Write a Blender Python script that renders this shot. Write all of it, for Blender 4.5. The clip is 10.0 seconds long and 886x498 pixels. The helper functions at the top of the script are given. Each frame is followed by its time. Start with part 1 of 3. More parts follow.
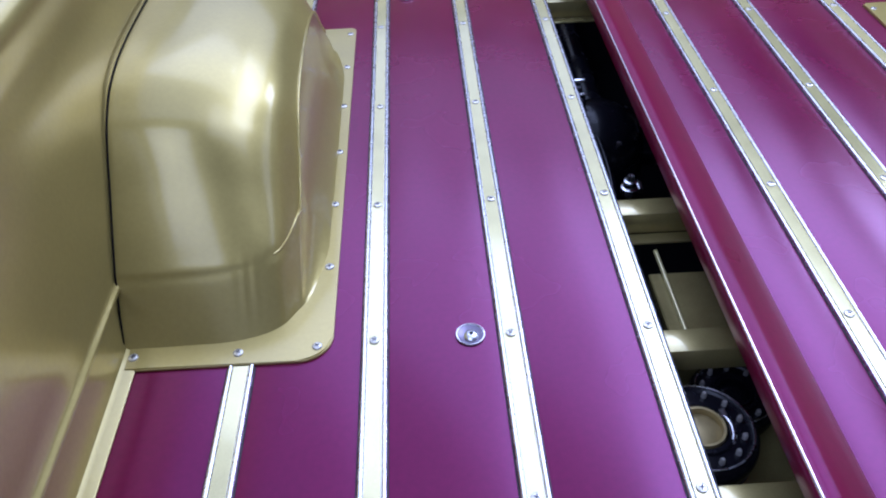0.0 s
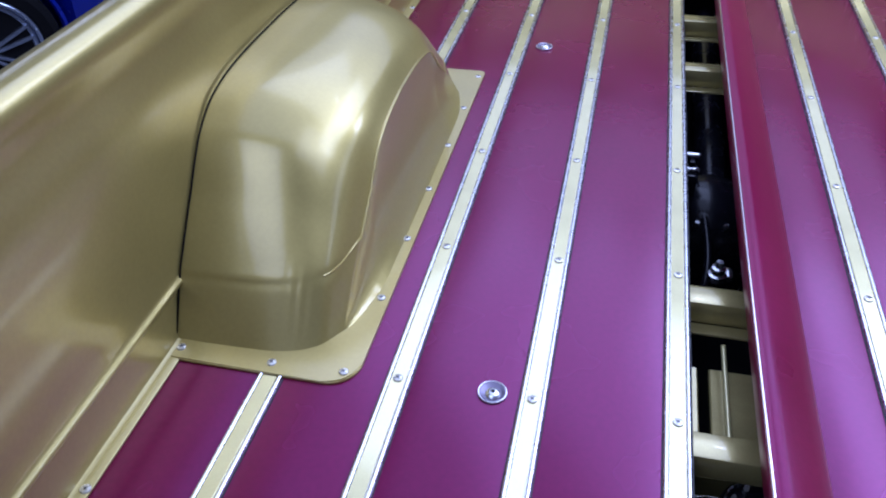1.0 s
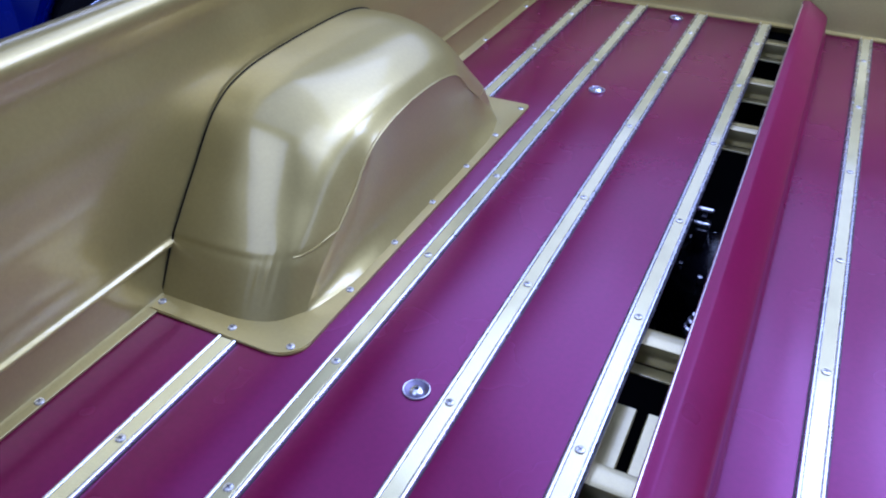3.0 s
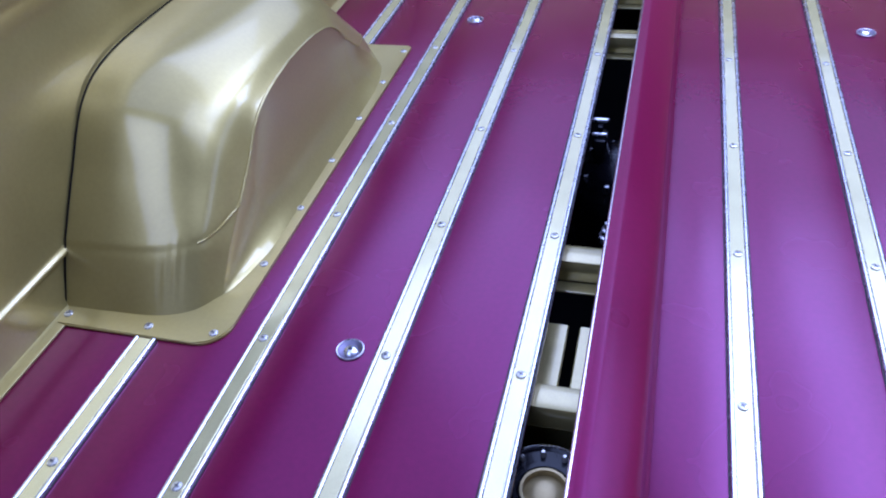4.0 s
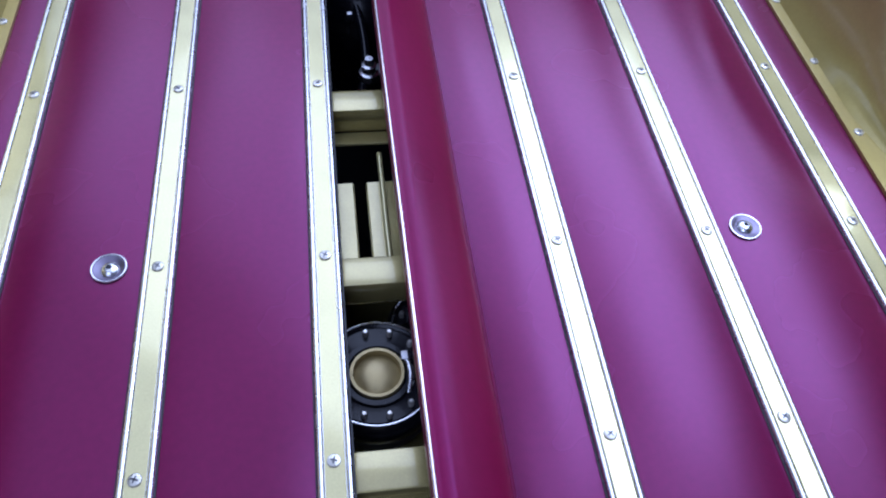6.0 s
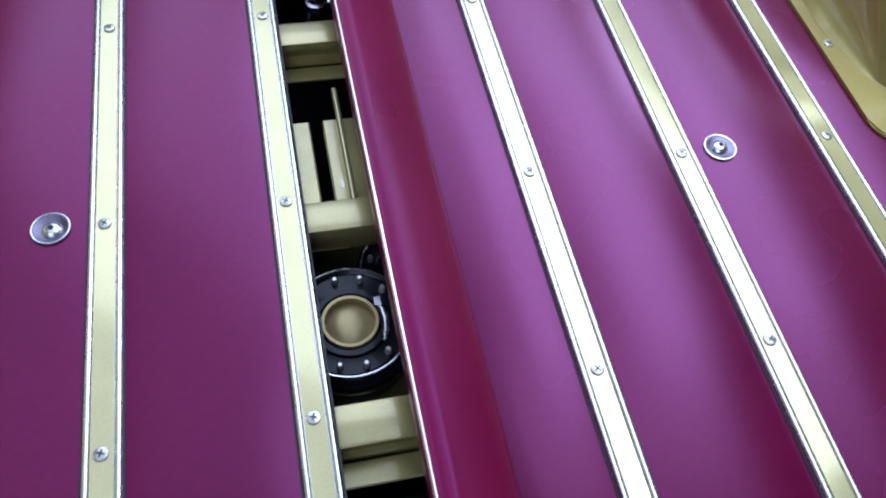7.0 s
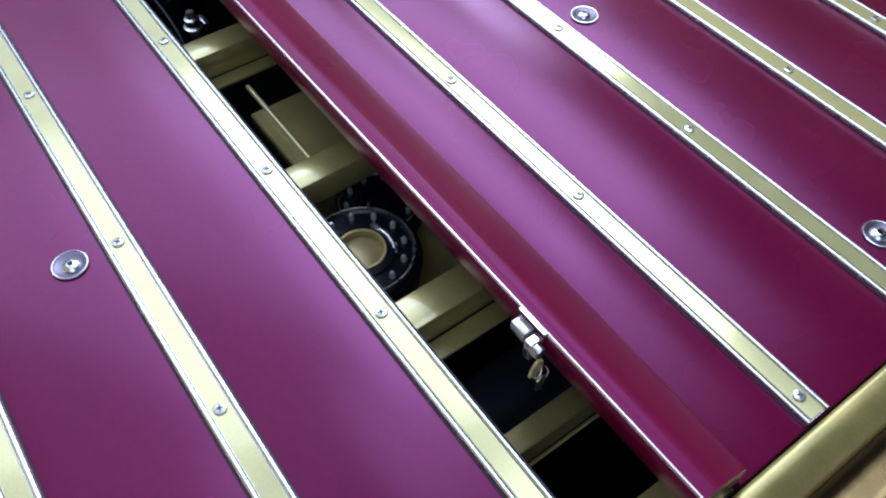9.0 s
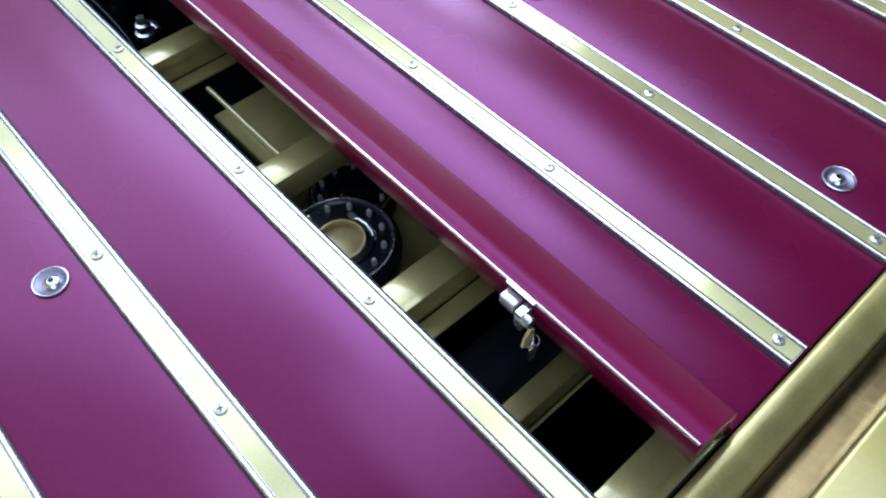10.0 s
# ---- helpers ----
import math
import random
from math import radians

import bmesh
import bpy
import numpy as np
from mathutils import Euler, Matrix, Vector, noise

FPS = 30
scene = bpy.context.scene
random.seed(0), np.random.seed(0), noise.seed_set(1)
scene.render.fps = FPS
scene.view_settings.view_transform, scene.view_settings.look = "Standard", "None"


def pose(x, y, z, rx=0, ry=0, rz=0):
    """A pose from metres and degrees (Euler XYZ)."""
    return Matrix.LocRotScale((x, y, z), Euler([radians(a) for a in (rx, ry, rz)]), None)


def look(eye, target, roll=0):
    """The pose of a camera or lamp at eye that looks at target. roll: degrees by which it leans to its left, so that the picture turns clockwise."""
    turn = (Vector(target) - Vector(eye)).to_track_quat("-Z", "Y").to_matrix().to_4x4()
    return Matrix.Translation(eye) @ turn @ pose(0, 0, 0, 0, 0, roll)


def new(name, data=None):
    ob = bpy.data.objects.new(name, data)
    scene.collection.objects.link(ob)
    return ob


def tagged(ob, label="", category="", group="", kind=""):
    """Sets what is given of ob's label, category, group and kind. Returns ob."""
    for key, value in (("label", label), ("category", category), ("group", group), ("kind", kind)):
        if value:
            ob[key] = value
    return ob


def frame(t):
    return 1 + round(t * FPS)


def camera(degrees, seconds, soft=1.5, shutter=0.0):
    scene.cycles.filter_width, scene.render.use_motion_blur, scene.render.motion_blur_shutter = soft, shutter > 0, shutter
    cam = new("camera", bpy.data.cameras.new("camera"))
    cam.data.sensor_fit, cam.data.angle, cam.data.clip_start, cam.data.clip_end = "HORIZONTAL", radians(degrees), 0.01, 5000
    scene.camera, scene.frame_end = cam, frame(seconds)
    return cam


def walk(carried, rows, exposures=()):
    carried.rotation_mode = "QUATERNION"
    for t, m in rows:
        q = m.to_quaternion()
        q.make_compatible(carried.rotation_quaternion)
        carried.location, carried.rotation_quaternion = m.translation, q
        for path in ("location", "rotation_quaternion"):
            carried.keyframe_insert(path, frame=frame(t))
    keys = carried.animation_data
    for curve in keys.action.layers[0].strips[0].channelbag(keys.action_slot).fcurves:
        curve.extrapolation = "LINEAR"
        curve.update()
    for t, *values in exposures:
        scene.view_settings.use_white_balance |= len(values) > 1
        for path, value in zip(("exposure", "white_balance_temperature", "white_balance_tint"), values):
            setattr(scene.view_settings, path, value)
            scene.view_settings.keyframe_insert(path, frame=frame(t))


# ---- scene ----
PATH = [
    (0, (-0.2894, -0.7187, 0.7884), (-0.2614, 0.4452, -0.2349), -2.21),
    (0.5, (-0.1829, -0.7449, 0.8019), (-0.3553, 0.4154, -0.2112), -1.50),
    (1, (-0.1270, -0.6951, 0.8033), (-0.4233, 0.4826, -0.1598), -1.74),
    (1.5, (-0.0810, -0.6674, 0.8101), (-0.4651, 0.5103, -0.1216), -1.73),
    (2, (0.0357, -0.6908, 0.8100), (-0.4608, 0.4553, -0.1079), 0.35),
    (2.2, (0.0657, -0.6995, 0.8200), (-0.4623, 0.4312, -0.0994), 0.69),
    (3.3, (0.1326, -0.6906, 0.7922), (-0.4108, 0.4518, -0.1034), 0.73),
    (3.5, (0.1322, -0.6931, 0.7890), (-0.3665, 0.4556, -0.1244), -1.50),
    (4, (0.1313, -0.6822, 0.7852), (-0.2420, 0.4603, -0.1935), -5.59),
    (4.5, (0.0967, -0.6562, 0.7745), (-0.0560, 0.4365, -0.3142), -3.41),
    (5, (0.0791, -0.6231, 0.7598), (0.0401, 0.4039, -0.4005), -2.15),
    (5.5, (0.0418, -0.5822, 0.7443), (0.1594, 0.3866, -0.4600), 2.09),
    (5.7, (0.0342, -0.5656, 0.7426), (0.1833, 0.3768, -0.4790), 3.69),
    (6.8, (0.0023, -0.5307, 0.7019), (0.2757, 0.3169, -0.5666), 7.99),
    (7, (0.0090, -0.5198, 0.6983), (0.2821, 0.2810, -0.6004), 8.11),
    (7.5, (-0.0091, -0.5449, 0.6826), (0.2975, 0.2196, -0.6304), 8.83),
    (8, (-0.0224, -0.5928, 0.7003), (0.3493, 0.1294, -0.6199), 10.69),
    (8.5, (-0.1081, -0.6463, 0.7219), (0.3544, 0.1168, -0.5455), 6.99),
    (9, (-0.2126, -0.6404, 0.6979), (0.3471, 0.1047, -0.5406), 0.81),
    (9.5, (-0.2370, -0.6258, 0.6931), (0.3402, 0.0848, -0.5577), -1.67),
    (10, (-0.2377, -0.6357, 0.7058), (0.3682, 0.0431, -0.5490), -0.58),
]
cam = camera(58.9, 10.0, soft=2.0)
walk(cam, [(t, look(e, g, r)) for t, e, g, r in PATH],
     [(0, -0.05, 4850, 28), (2, -0.04, 4550, 34), (4.5, -0.06, 4450, 36), (5.5, -0.2, 4700, 30), (7, -0.2, 5100, 16), (8.5, -0.22, 5350, 12), (9.3, 0.02, 5200, 11), (10, 0.16, 5150, 9)])

# ---- world and light ----
world = bpy.data.worlds.new("hall_air")
scene.world = world
world.use_nodes = True
world.node_tree.nodes["Background"].inputs[0].default_value = (0.55, 0.62, 0.9, 1)
world.node_tree.nodes["Background"].inputs[1].default_value = 0.03
scene.view_settings.exposure = 0.0


def area_lamp(name, m, sx, sy, watts, colour):
    d = bpy.data.lights.new(name, "AREA")
    d.shape, d.size, d.size_y, d.energy, d.color = "RECTANGLE", sx, sy, watts, colour
    ob = new(name, d)
    ob.matrix_world = m
    return ob


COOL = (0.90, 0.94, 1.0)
area_lamp("ceiling_panel_lamp", pose(0.48, 1.75, 2.50, 0, 0, -30), 4.1, 2.0, 50, COOL)
area_lamp("ceiling_glow_lamp", pose(0.15, 3.0, 2.64), 3.9, 7.0, 112, COOL)
area_lamp("rear_ceiling_lamp", pose(1.1, -0.35, 2.52), 1.8, 1.1, 13, COOL)
# added fill for the tub noses, placed clear of the left side panel
area_lamp("rear_fill_lamp", pose(-1.4, -2.4, 3.1), 2.4, 2.4, 52, COOL)
area_lamp("right_hall_lamp", pose(5.6, 0.6, 2.75), 2.4, 3.5, 45, COOL)
# added fill that closes the tub shoulder's highlight, out of the planks' reflection
area_lamp("side_fill_lamp", pose(3.6, 2.6, 2.55), 2.0, 1.5, 110, COOL)
area_lamp("bright_panel_lamp", pose(1.45, 1.65, 2.47, 0, 0, 8), 1.4, 3.3, 53, COOL)
for y in (1.9, 3.2, 4.5, 5.8):
    area_lamp("left_hall_lamp", pose(-4.9, y, 2.75), 2.4, 0.85, 13, COOL)
for x, y in ((-4.6, 3.45), (-4.6, 4.95), (-5.3, 3.3), (-5.3, 4.4)):
    area_lamp("tube_lamp", pose(x, y, 2.6), 0.07, 0.5, 1.0, COOL)
for x, y in ((0.30, 2.0), (0.48, 1.9), (1.45, 1.3), (1.63, 1.2)):
    area_lamp("spot_lamp", pose(x, y, 2.45), 0.06, 0.06, 0.5, COOL)

# ---- materials ----


def mat(name, base, rough=0.4, metal=0.0, coat=0.0, coat_rough=0.05, vary=0.15, scale=14.0, grain=0.06,
        bump=0.0, bump_scale=350.0, spec=0.5, tint=(1, 1, 1), ior=1.5, coat_ior=1.5):
    """Node material: base colour broken up at two scales, roughness wear and a fine relief."""
    m = bpy.data.materials.new(name)
    m.use_nodes = True
    nt = m.node_tree
    b = nt.nodes["Principled BSDF"]
    b.inputs["Metallic"].default_value = metal
    b.inputs["Coat Weight"].default_value = coat
    b.inputs["Coat Roughness"].default_value = coat_rough
    b.inputs["Coat IOR"].default_value = coat_ior
    b.inputs["Specular IOR Level"].default_value = spec
    b.inputs["IOR"].default_value = ior
    b.inputs["Specular Tint"].default_value = (*tint, 1)
    co = nt.nodes.new("ShaderNodeTexCoord")
    big = nt.nodes.new("ShaderNodeTexNoise")
    big.inputs["Scale"].default_value = scale
    big.inputs["Detail"].default_value = 3
    fine = nt.nodes.new("ShaderNodeTexNoise")
    fine.inputs["Scale"].default_value = scale * 22
    fine.inputs["Detail"].default_value = 2
    for n in (big, fine):
        nt.links.new(co.outputs["Object"], n.inputs["Vector"])
    ramp = nt.nodes.new("ShaderNodeMapRange")
    ramp.inputs["From Min"].default_value, ramp.inputs["From Max"].default_value = 0.3, 0.7
    ramp.inputs["To Min"].default_value, ramp.inputs["To Max"].default_value = 1 - vary, 1 + vary
    nt.links.new(big.outputs["Fac"], ramp.inputs["Value"])
    ramp2 = nt.nodes.new("ShaderNodeMapRange")
    ramp2.inputs["From Min"].default_value, ramp2.inputs["From Max"].default_value = 0.3, 0.7
    ramp2.inputs["To Min"].default_value, ramp2.inputs["To Max"].default_value = 1 - grain, 1 + grain
    nt.links.new(fine.outputs["Fac"], ramp2.inputs["Value"])
    mul = nt.nodes.new("ShaderNodeMath")
    mul.operation = "MULTIPLY"
    nt.links.new(ramp.outputs[0], mul.inputs[0])
    nt.links.new(ramp2.outputs[0], mul.inputs[1])
    mix = nt.nodes.new("ShaderNodeVectorMath")
    mix.operation = "SCALE"
    mix.inputs[0].default_value = base
    nt.links.new(mul.outputs[0], mix.inputs["Scale"])
    nt.links.new(mix.outputs[0], b.inputs["Base Color"])
    rr = nt.nodes.new("ShaderNodeMapRange")
    rr.inputs["From Min"].default_value, rr.inputs["From Max"].default_value = 0.3, 0.7
    rr.inputs["To Min"].default_value, rr.inputs["To Max"].default_value = rough * 0.88, min(1, rough * 1.12)
    nt.links.new(big.outputs["Fac"], rr.inputs["Value"])
    nt.links.new(rr.outputs[0], b.inputs["Roughness"])
    if bump:
        wave = nt.nodes.new("ShaderNodeTexNoise")
        wave.inputs["Scale"].default_value = bump_scale
        wave.inputs["Detail"].default_value = 2
        nt.links.new(co.outputs["Object"], wave.inputs["Vector"])
        bp = nt.nodes.new("ShaderNodeBump")
        bp.inputs["Strength"].default_value = bump
        bp.inputs["Distance"].default_value = 0.0006
        nt.links.new(wave.outputs["Fac"], bp.inputs["Height"])
        nt.links.new(bp.outputs[0], b.inputs["Normal"])
    return m


PURPLE = mat("purple_plank_lacquer", (0.100, 0.0021, 0.026), 0.26, spec=0.46, ior=1.60, tint=(1.0, 0.40, 0.97), vary=0.07, scale=5, bump=0.08)
LIDRED = mat("wine_red_lid_lacquer", (0.122, 0.0024, 0.027), 0.30, spec=0.25, ior=1.55, tint=(0.85, 0.30, 0.9), vary=0.07, scale=5, bump=0.08)
LIDEDGE = mat("polished_edge_trim", (0.62, 0.52, 0.55), 0.14, metal=0.9, coat=0.5, coat_rough=0.05, vary=0.05, scale=6)
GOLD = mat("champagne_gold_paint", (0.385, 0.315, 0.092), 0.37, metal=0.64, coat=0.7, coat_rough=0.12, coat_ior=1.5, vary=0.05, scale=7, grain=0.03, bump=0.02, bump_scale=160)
GOLDF = mat("gold_frame_paint", (0.38, 0.33, 0.125), 0.24, metal=0.5, coat=1.0, coat_rough=0.04, vary=0.10, scale=20, bump=0.06)
GOLDDULL = mat("dull_gold_paint", (0.20, 0.17, 0.06), 0.35, metal=0.6, vary=0.2, scale=20, bump=0.08)
CUP = mat("worn_gold_cup", (0.42, 0.34, 0.15), 0.36, metal=0.4, vary=0.12, scale=60)
# sill gold, its tone varied more than on the side panels
SILLPAINT = mat("gold_sill_paint", (0.40, 0.33, 0.11), 0.36, metal=0.6, coat=0.4, coat_rough=0.1, vary=0.2, scale=12, bump=0.06)
# brown stands for the dark reflection in the sill's gold hollow
SILLGOLD = mat("gold_with_dark_reflection", (0.13, 0.090, 0.035), 0.26, metal=0.9, coat=0.0, vary=0.15, scale=30, bump=0.7, bump_scale=38)
INLAY = mat("cream_gold_inlay", (0.55, 0.50, 0.225), 0.15, metal=0.42, coat=0.8, coat_rough=0.05, vary=0.06, scale=18, bump=0.03)
CHROME = mat("polished_steel", (0.68, 0.68, 0.70), 0.27, metal=1.0, vary=0.05, scale=40, bump=0.06, bump_scale=70)
# the dish's shading and purple reflection are part of this steel's colour
DISHSTEEL = mat("steel_with_dish_shade", (0.17, 0.15, 0.20), 0.34, metal=0.9, vary=0.12, scale=40, bump=0.05)
BLACK = mat("gloss_black_steel", (0.005, 0.005, 0.008), 0.26, spec=0.18, coat=0.12, coat_rough=0.06, vary=0.2, scale=25, bump=0.08)
TANK = mat("black_tank_paint", (0.010, 0.010, 0.016), 0.34, spec=0.5, coat=0.3, coat_rough=0.2, vary=0.2, scale=12, bump=0.05)
RUBBERGAP = mat("black_rubber_and_gap_line", (0.014, 0.014, 0.015), 0.62, vary=0.2, scale=30, bump=0.15)
# near black stands for the shade under the bed, supports included
UNDERDARK = mat("underbed_shade_black", (0.004, 0.004, 0.005), 0.9, vary=0.3, scale=10, spec=0.08)
BLUE = mat("deep_blue_car_paint", (0.006, 0.010, 0.22), 0.25, metal=0.2, coat=1.0, coat_rough=0.03, vary=0.05, scale=6)
# wheel chrome with the blue light on it mixed into the colour
WHEELGREY = mat("chrome_with_blue_light", (0.55, 0.60, 0.74), 0.24, metal=0.9, vary=0.1, scale=20)
TYRESEAM = mat("tyre_rubber_and_seam_line", (0.004, 0.004, 0.005), 0.85, vary=0.2, scale=30, spec=0.1)
HALLFLOOR = mat("dark_hall_floor", (0.035, 0.036, 0.045), 0.45, vary=0.25, scale=3, bump=0.1, bump_scale=60)
BOUNCEWALL = mat("pale_bounce_wall", (0.72, 0.71, 0.66), 0.7, vary=0.06, scale=2, bump=0.1, bump_scale=80)
HALLWALL = mat("dark_hall_wall", (0.03, 0.032, 0.05), 0.8, vary=0.2, scale=2)
LATCH = mat("pale_latch_metal", (0.56, 0.54, 0.50), 0.25, metal=0.6, coat=0.6, vary=0.05, scale=30)
SLOT = mat("dark_screw_slot", (0.05, 0.05, 0.06), 0.5, metal=0.6, vary=0.1, scale=30)
SCREWHEAD = mat("cream_washed_screw", (0.54, 0.52, 0.45), 0.28, metal=0.7, coat=0.4, vary=0.10, scale=60)

# ---- helpers of the scene ----


def mesh_of(name, bm, material, smooth=None):
    bmesh.ops.recalc_face_normals(bm, faces=bm.faces[:])
    me = bpy.data.meshes.new(name)
    bm.to_mesh(me)
    bm.free()
    me.materials.append(material)
    if smooth is not None:
        me.shade_smooth()
        me.set_sharp_from_angle(angle=radians(smooth))
    return me


def part(name, bm, material, parent=None, label="", smooth=35):
    ob = new(name, mesh_of(name, bm, material, smooth))
    if parent:
        ob.parent = parent
    return tagged(ob, label)


def thing(name, label, category, group="", kind="", at=(0, 0, 0)):
    ob = new(name)
    ob.location = at
    ob.empty_display_size = 0.05
    return tagged(ob, label, category, group, kind)


def box_bm(x0, x1, y0, y1, z0, z1, bevel=0.0, segs=2):
    bm = bmesh.new()
    bmesh.ops.create_cube(bm, size=1)
    for v in bm.verts:
        v.co = ((x0 + x1) / 2 + v.co.x * (x1 - x0), (y0 + y1) / 2 + v.co.y * (y1 - y0), (z0 + z1) / 2 + v.co.z * (z1 - z0))
    if bevel:
        bmesh.ops.bevel(bm, geom=bm.edges[:], offset=bevel, segments=segs, affect="EDGES", profile=0.5)
    return bm


def extrude_bm(profile, a, b, axis="y", steps=1, bm=None):
    """A closed profile, (x, z) along y or (y, z) along x, drawn out from a to b."""
    bm = bm or bmesh.new()
    rings = []
    for i in range(steps + 1):
        s = a + (b - a) * i / steps
        rings.append([bm.verts.new((p, s, q) if axis == "y" else (s, p, q)) for p, q in profile])
    n = len(profile)
    for r0, r1 in zip(rings, rings[1:]):
        for i in range(n):
            bm.faces.new((r0[i], r0[(i + 1) % n], r1[(i + 1) % n], r1[i]))
    bm.faces.new(rings[0])
    bm.faces.new(rings[-1][::-1])
    return bm


def lathe_bm(profile, segs=32, centre=(0, 0, 0), axis="z", bm=None):
    """(radius, height) turned round an axis through centre."""
    bm = bm or bmesh.new()
    rows = []
    for r, h in profile:
        row = []
        for i in range(segs):
            a = 2 * math.pi * i / segs
            p = (r * math.cos(a), r * math.sin(a), h) if axis == "z" else ((h, r * math.cos(a), r * math.sin(a)) if axis == "x" else (r * math.cos(a), h, r * math.sin(a)))
            row.append(bm.verts.new([p[k] + centre[k] for k in range(3)]))
        rows.append(row)
    for r0, r1 in zip(rows, rows[1:]):
        for i in range(segs):
            bm.faces.new((r0[i], r0[(i + 1) % segs], r1[(i + 1) % segs], r1[i]))
    if profile[0][0] > 1e-6:
        bm.faces.new(rows[0])
    if profile[-1][0] > 1e-6:
        bm.faces.new(rows[-1][::-1])
    bmesh.ops.remove_doubles(bm, verts=bm.verts[:], dist=1e-6)
    return bm


def tube_bm(points, radius, segs=8, bm=None):
    """A round bar along points."""
    bm = bm or bmesh.new()
    pts = [Vector(p) for p in points]
    rows = []
    for i, p in enumerate(pts):
        d = (pts[min(i + 1, len(pts) - 1)] - pts[max(i - 1, 0)]).normalized()
        u = d.cross(Vector((0.13, 0.21, 0.97))).normalized()
        w = d.cross(u)
        rows.append([bm.verts.new(p + radius * (math.cos(2 * math.pi * k / segs) * u + math.sin(2 * math.pi * k / segs) * w)) for k in range(segs)])
    for r0, r1 in zip(rows, rows[1:]):
        for k in range(segs):
            bm.faces.new((r0[k], r0[(k + 1) % segs], r1[(k + 1) % segs], r1[k]))
    bm.faces.new(rows[0])
    bm.faces.new(rows[-1][::-1])
    return bm


# ---- plan of the truck bed ----
REAR, FRONT = -0.597, 1.80          # ends of the floor
MID = 0.1485                        # middle of the bed
ROWS = (-0.571, -0.253, -0.006, 0.2886, 0.593, 0.934, 1.280, 1.600)
LEFT_STRIPS = (0.0, -0.185, -0.3682, -0.5426)
RIGHT_STRIPS = (0.2747, 0.462, 0.6537, 0.843)
WALL_L, WALL_R = -0.681, 2 * MID + 0.681
TUB_Y0, TUB_Y1 = -0.034, 0.935

# ---- hall round the truck ----
GROUND = -0.78
tagged(part("floor_hall", box_bm(-8, 8, -3.7, 9, GROUND - 0.1, GROUND), HALLFLOOR), "dark smooth floor of an exhibition hall", "floor", kind="structure")
# the unseen south wall is pale and near to brighten the tub noses
for n, b in (("wall_west", (-8.2, -8, -3.7, 9)), ("wall_east", (8, 8.2, -3.7, 9)), ("wall_south", (-8, 8, -3.9, -3.7)), ("wall_north", (-8, 8, 9, 9.2))):
    pale = n == "wall_south"
    tagged(part(n, box_bm(*b, GROUND, 3.4), BOUNCEWALL if pale else HALLWALL), "pale unseen wall that throws light back onto the wheel tubs" if pale else "dark wall of an exhibition hall", "wall", kind="structure")
tagged(part("ceiling", box_bm(-8.2, 8.2, -3.9, 9.2, 3.4, 3.6), HALLWALL), "dark hall ceiling", "ceiling", kind="structure")

# ---- bed floor: planks ----
floor = thing("floor_bed", "purple lacquered plank floor of a pickup bed", "floor", kind="structure")


def plank(x0, x1, y0=REAR, y1=FRONT):
    bm = box_bm(x0, x1, y0, y1, -0.020, 0.0, bevel=0.0025, segs=2)
    return part("plank", bm, PURPLE, floor)


lines = sorted((-0.690,) + LEFT_STRIPS[1:])
for a, b in zip(lines, lines[1:] + [0.0185]):
    plank(a + 0.001, b - 0.001)
lines = (0.163,) + RIGHT_STRIPS + (0.988,)
for a, b in zip(lines, lines[1:]):
    plank(a + 0.001, b - 0.001)

# ---- strips between the planks ----


def screw_mesh():
    """Pan head with a cross slot; the slot is the darker second material."""
    bm = lathe_bm(((0.0, 0.0026), (0.0040, 0.0026), (0.0062, 0.0019), (0.0070, 0.0008), (0.0070, -0.001)), 18)
    n = len(bm.faces)
    me = bpy.data.meshes.new("tmp")
    for b in ((0.0036, 0.0008), (0.0008, 0.0036)):
        slot = box_bm(-b[0], b[0], -b[1], b[1], 0.0016, 0.0028)
        slot.to_mesh(me)
        slot.free()
        bm.from_mesh(me)
    bpy.data.meshes.remove(me)
    bm.faces.ensure_lookup_table()
    for f in bm.faces[n:]:
        f.material_index = 1
    out = mesh_of("screw", bm, SCREWHEAD, 35)
    out.materials.append(SLOT)
    return out


SCREW = screw_mesh()


def screw(parent, x, y, z, turn):
    ob = new("screw", SCREW)
    ob.parent = parent
    ob.location = (x, y, z)
    ob.rotation_euler = (0, 0, turn)
    return ob


def strip(x, spans, label):
    """Polished U channel with a cream inlay down its middle, screwed at each cross row."""
    top = thing("floor_strip", label, "trim strip", "strips between the bed planks", at=(x, 0, 0))
    w = 0.0172
    for y0, y1 in spans:
        half = [(-w, 0.0004), (-w, 0.0032), (-w + 0.0008, 0.0050), (-w + 0.0020, 0.0060), (-w + 0.0038, 0.0063), (-w + 0.0054, 0.0058), (-w + 0.0064, 0.0046), (-w + 0.0066, 0.0026)]
        prof = half + [(-x, z) for x, z in half[::-1]]
        part("channel", extrude_bm(prof, y0, y1), CHROME, top, "polished steel channel", smooth=50)
        # dark sheet stands for the shadow gap on both sides of the channel
        part("gap_line", box_bm(-w - 0.0018, w + 0.0018, y0, y1, 0.00005, 0.0010), RUBBERGAP, top, "thin dark line for the shadow gap along the channel")
        part("inlay", box_bm(-w + 0.0072, w - 0.0072, y0 + 0.001, y1 - 0.001, 0.0024, 0.0050, 0.0004, 1), INLAY, top, "cream gold painted inlay")
        for k, y in enumerate(ROWS):
            if y0 < y < y1:
                screw(top, 0.0008 * math.sin(7 * y + 40 * x), y, 0.0052, 1.3 * k + 9 * x)
    return top


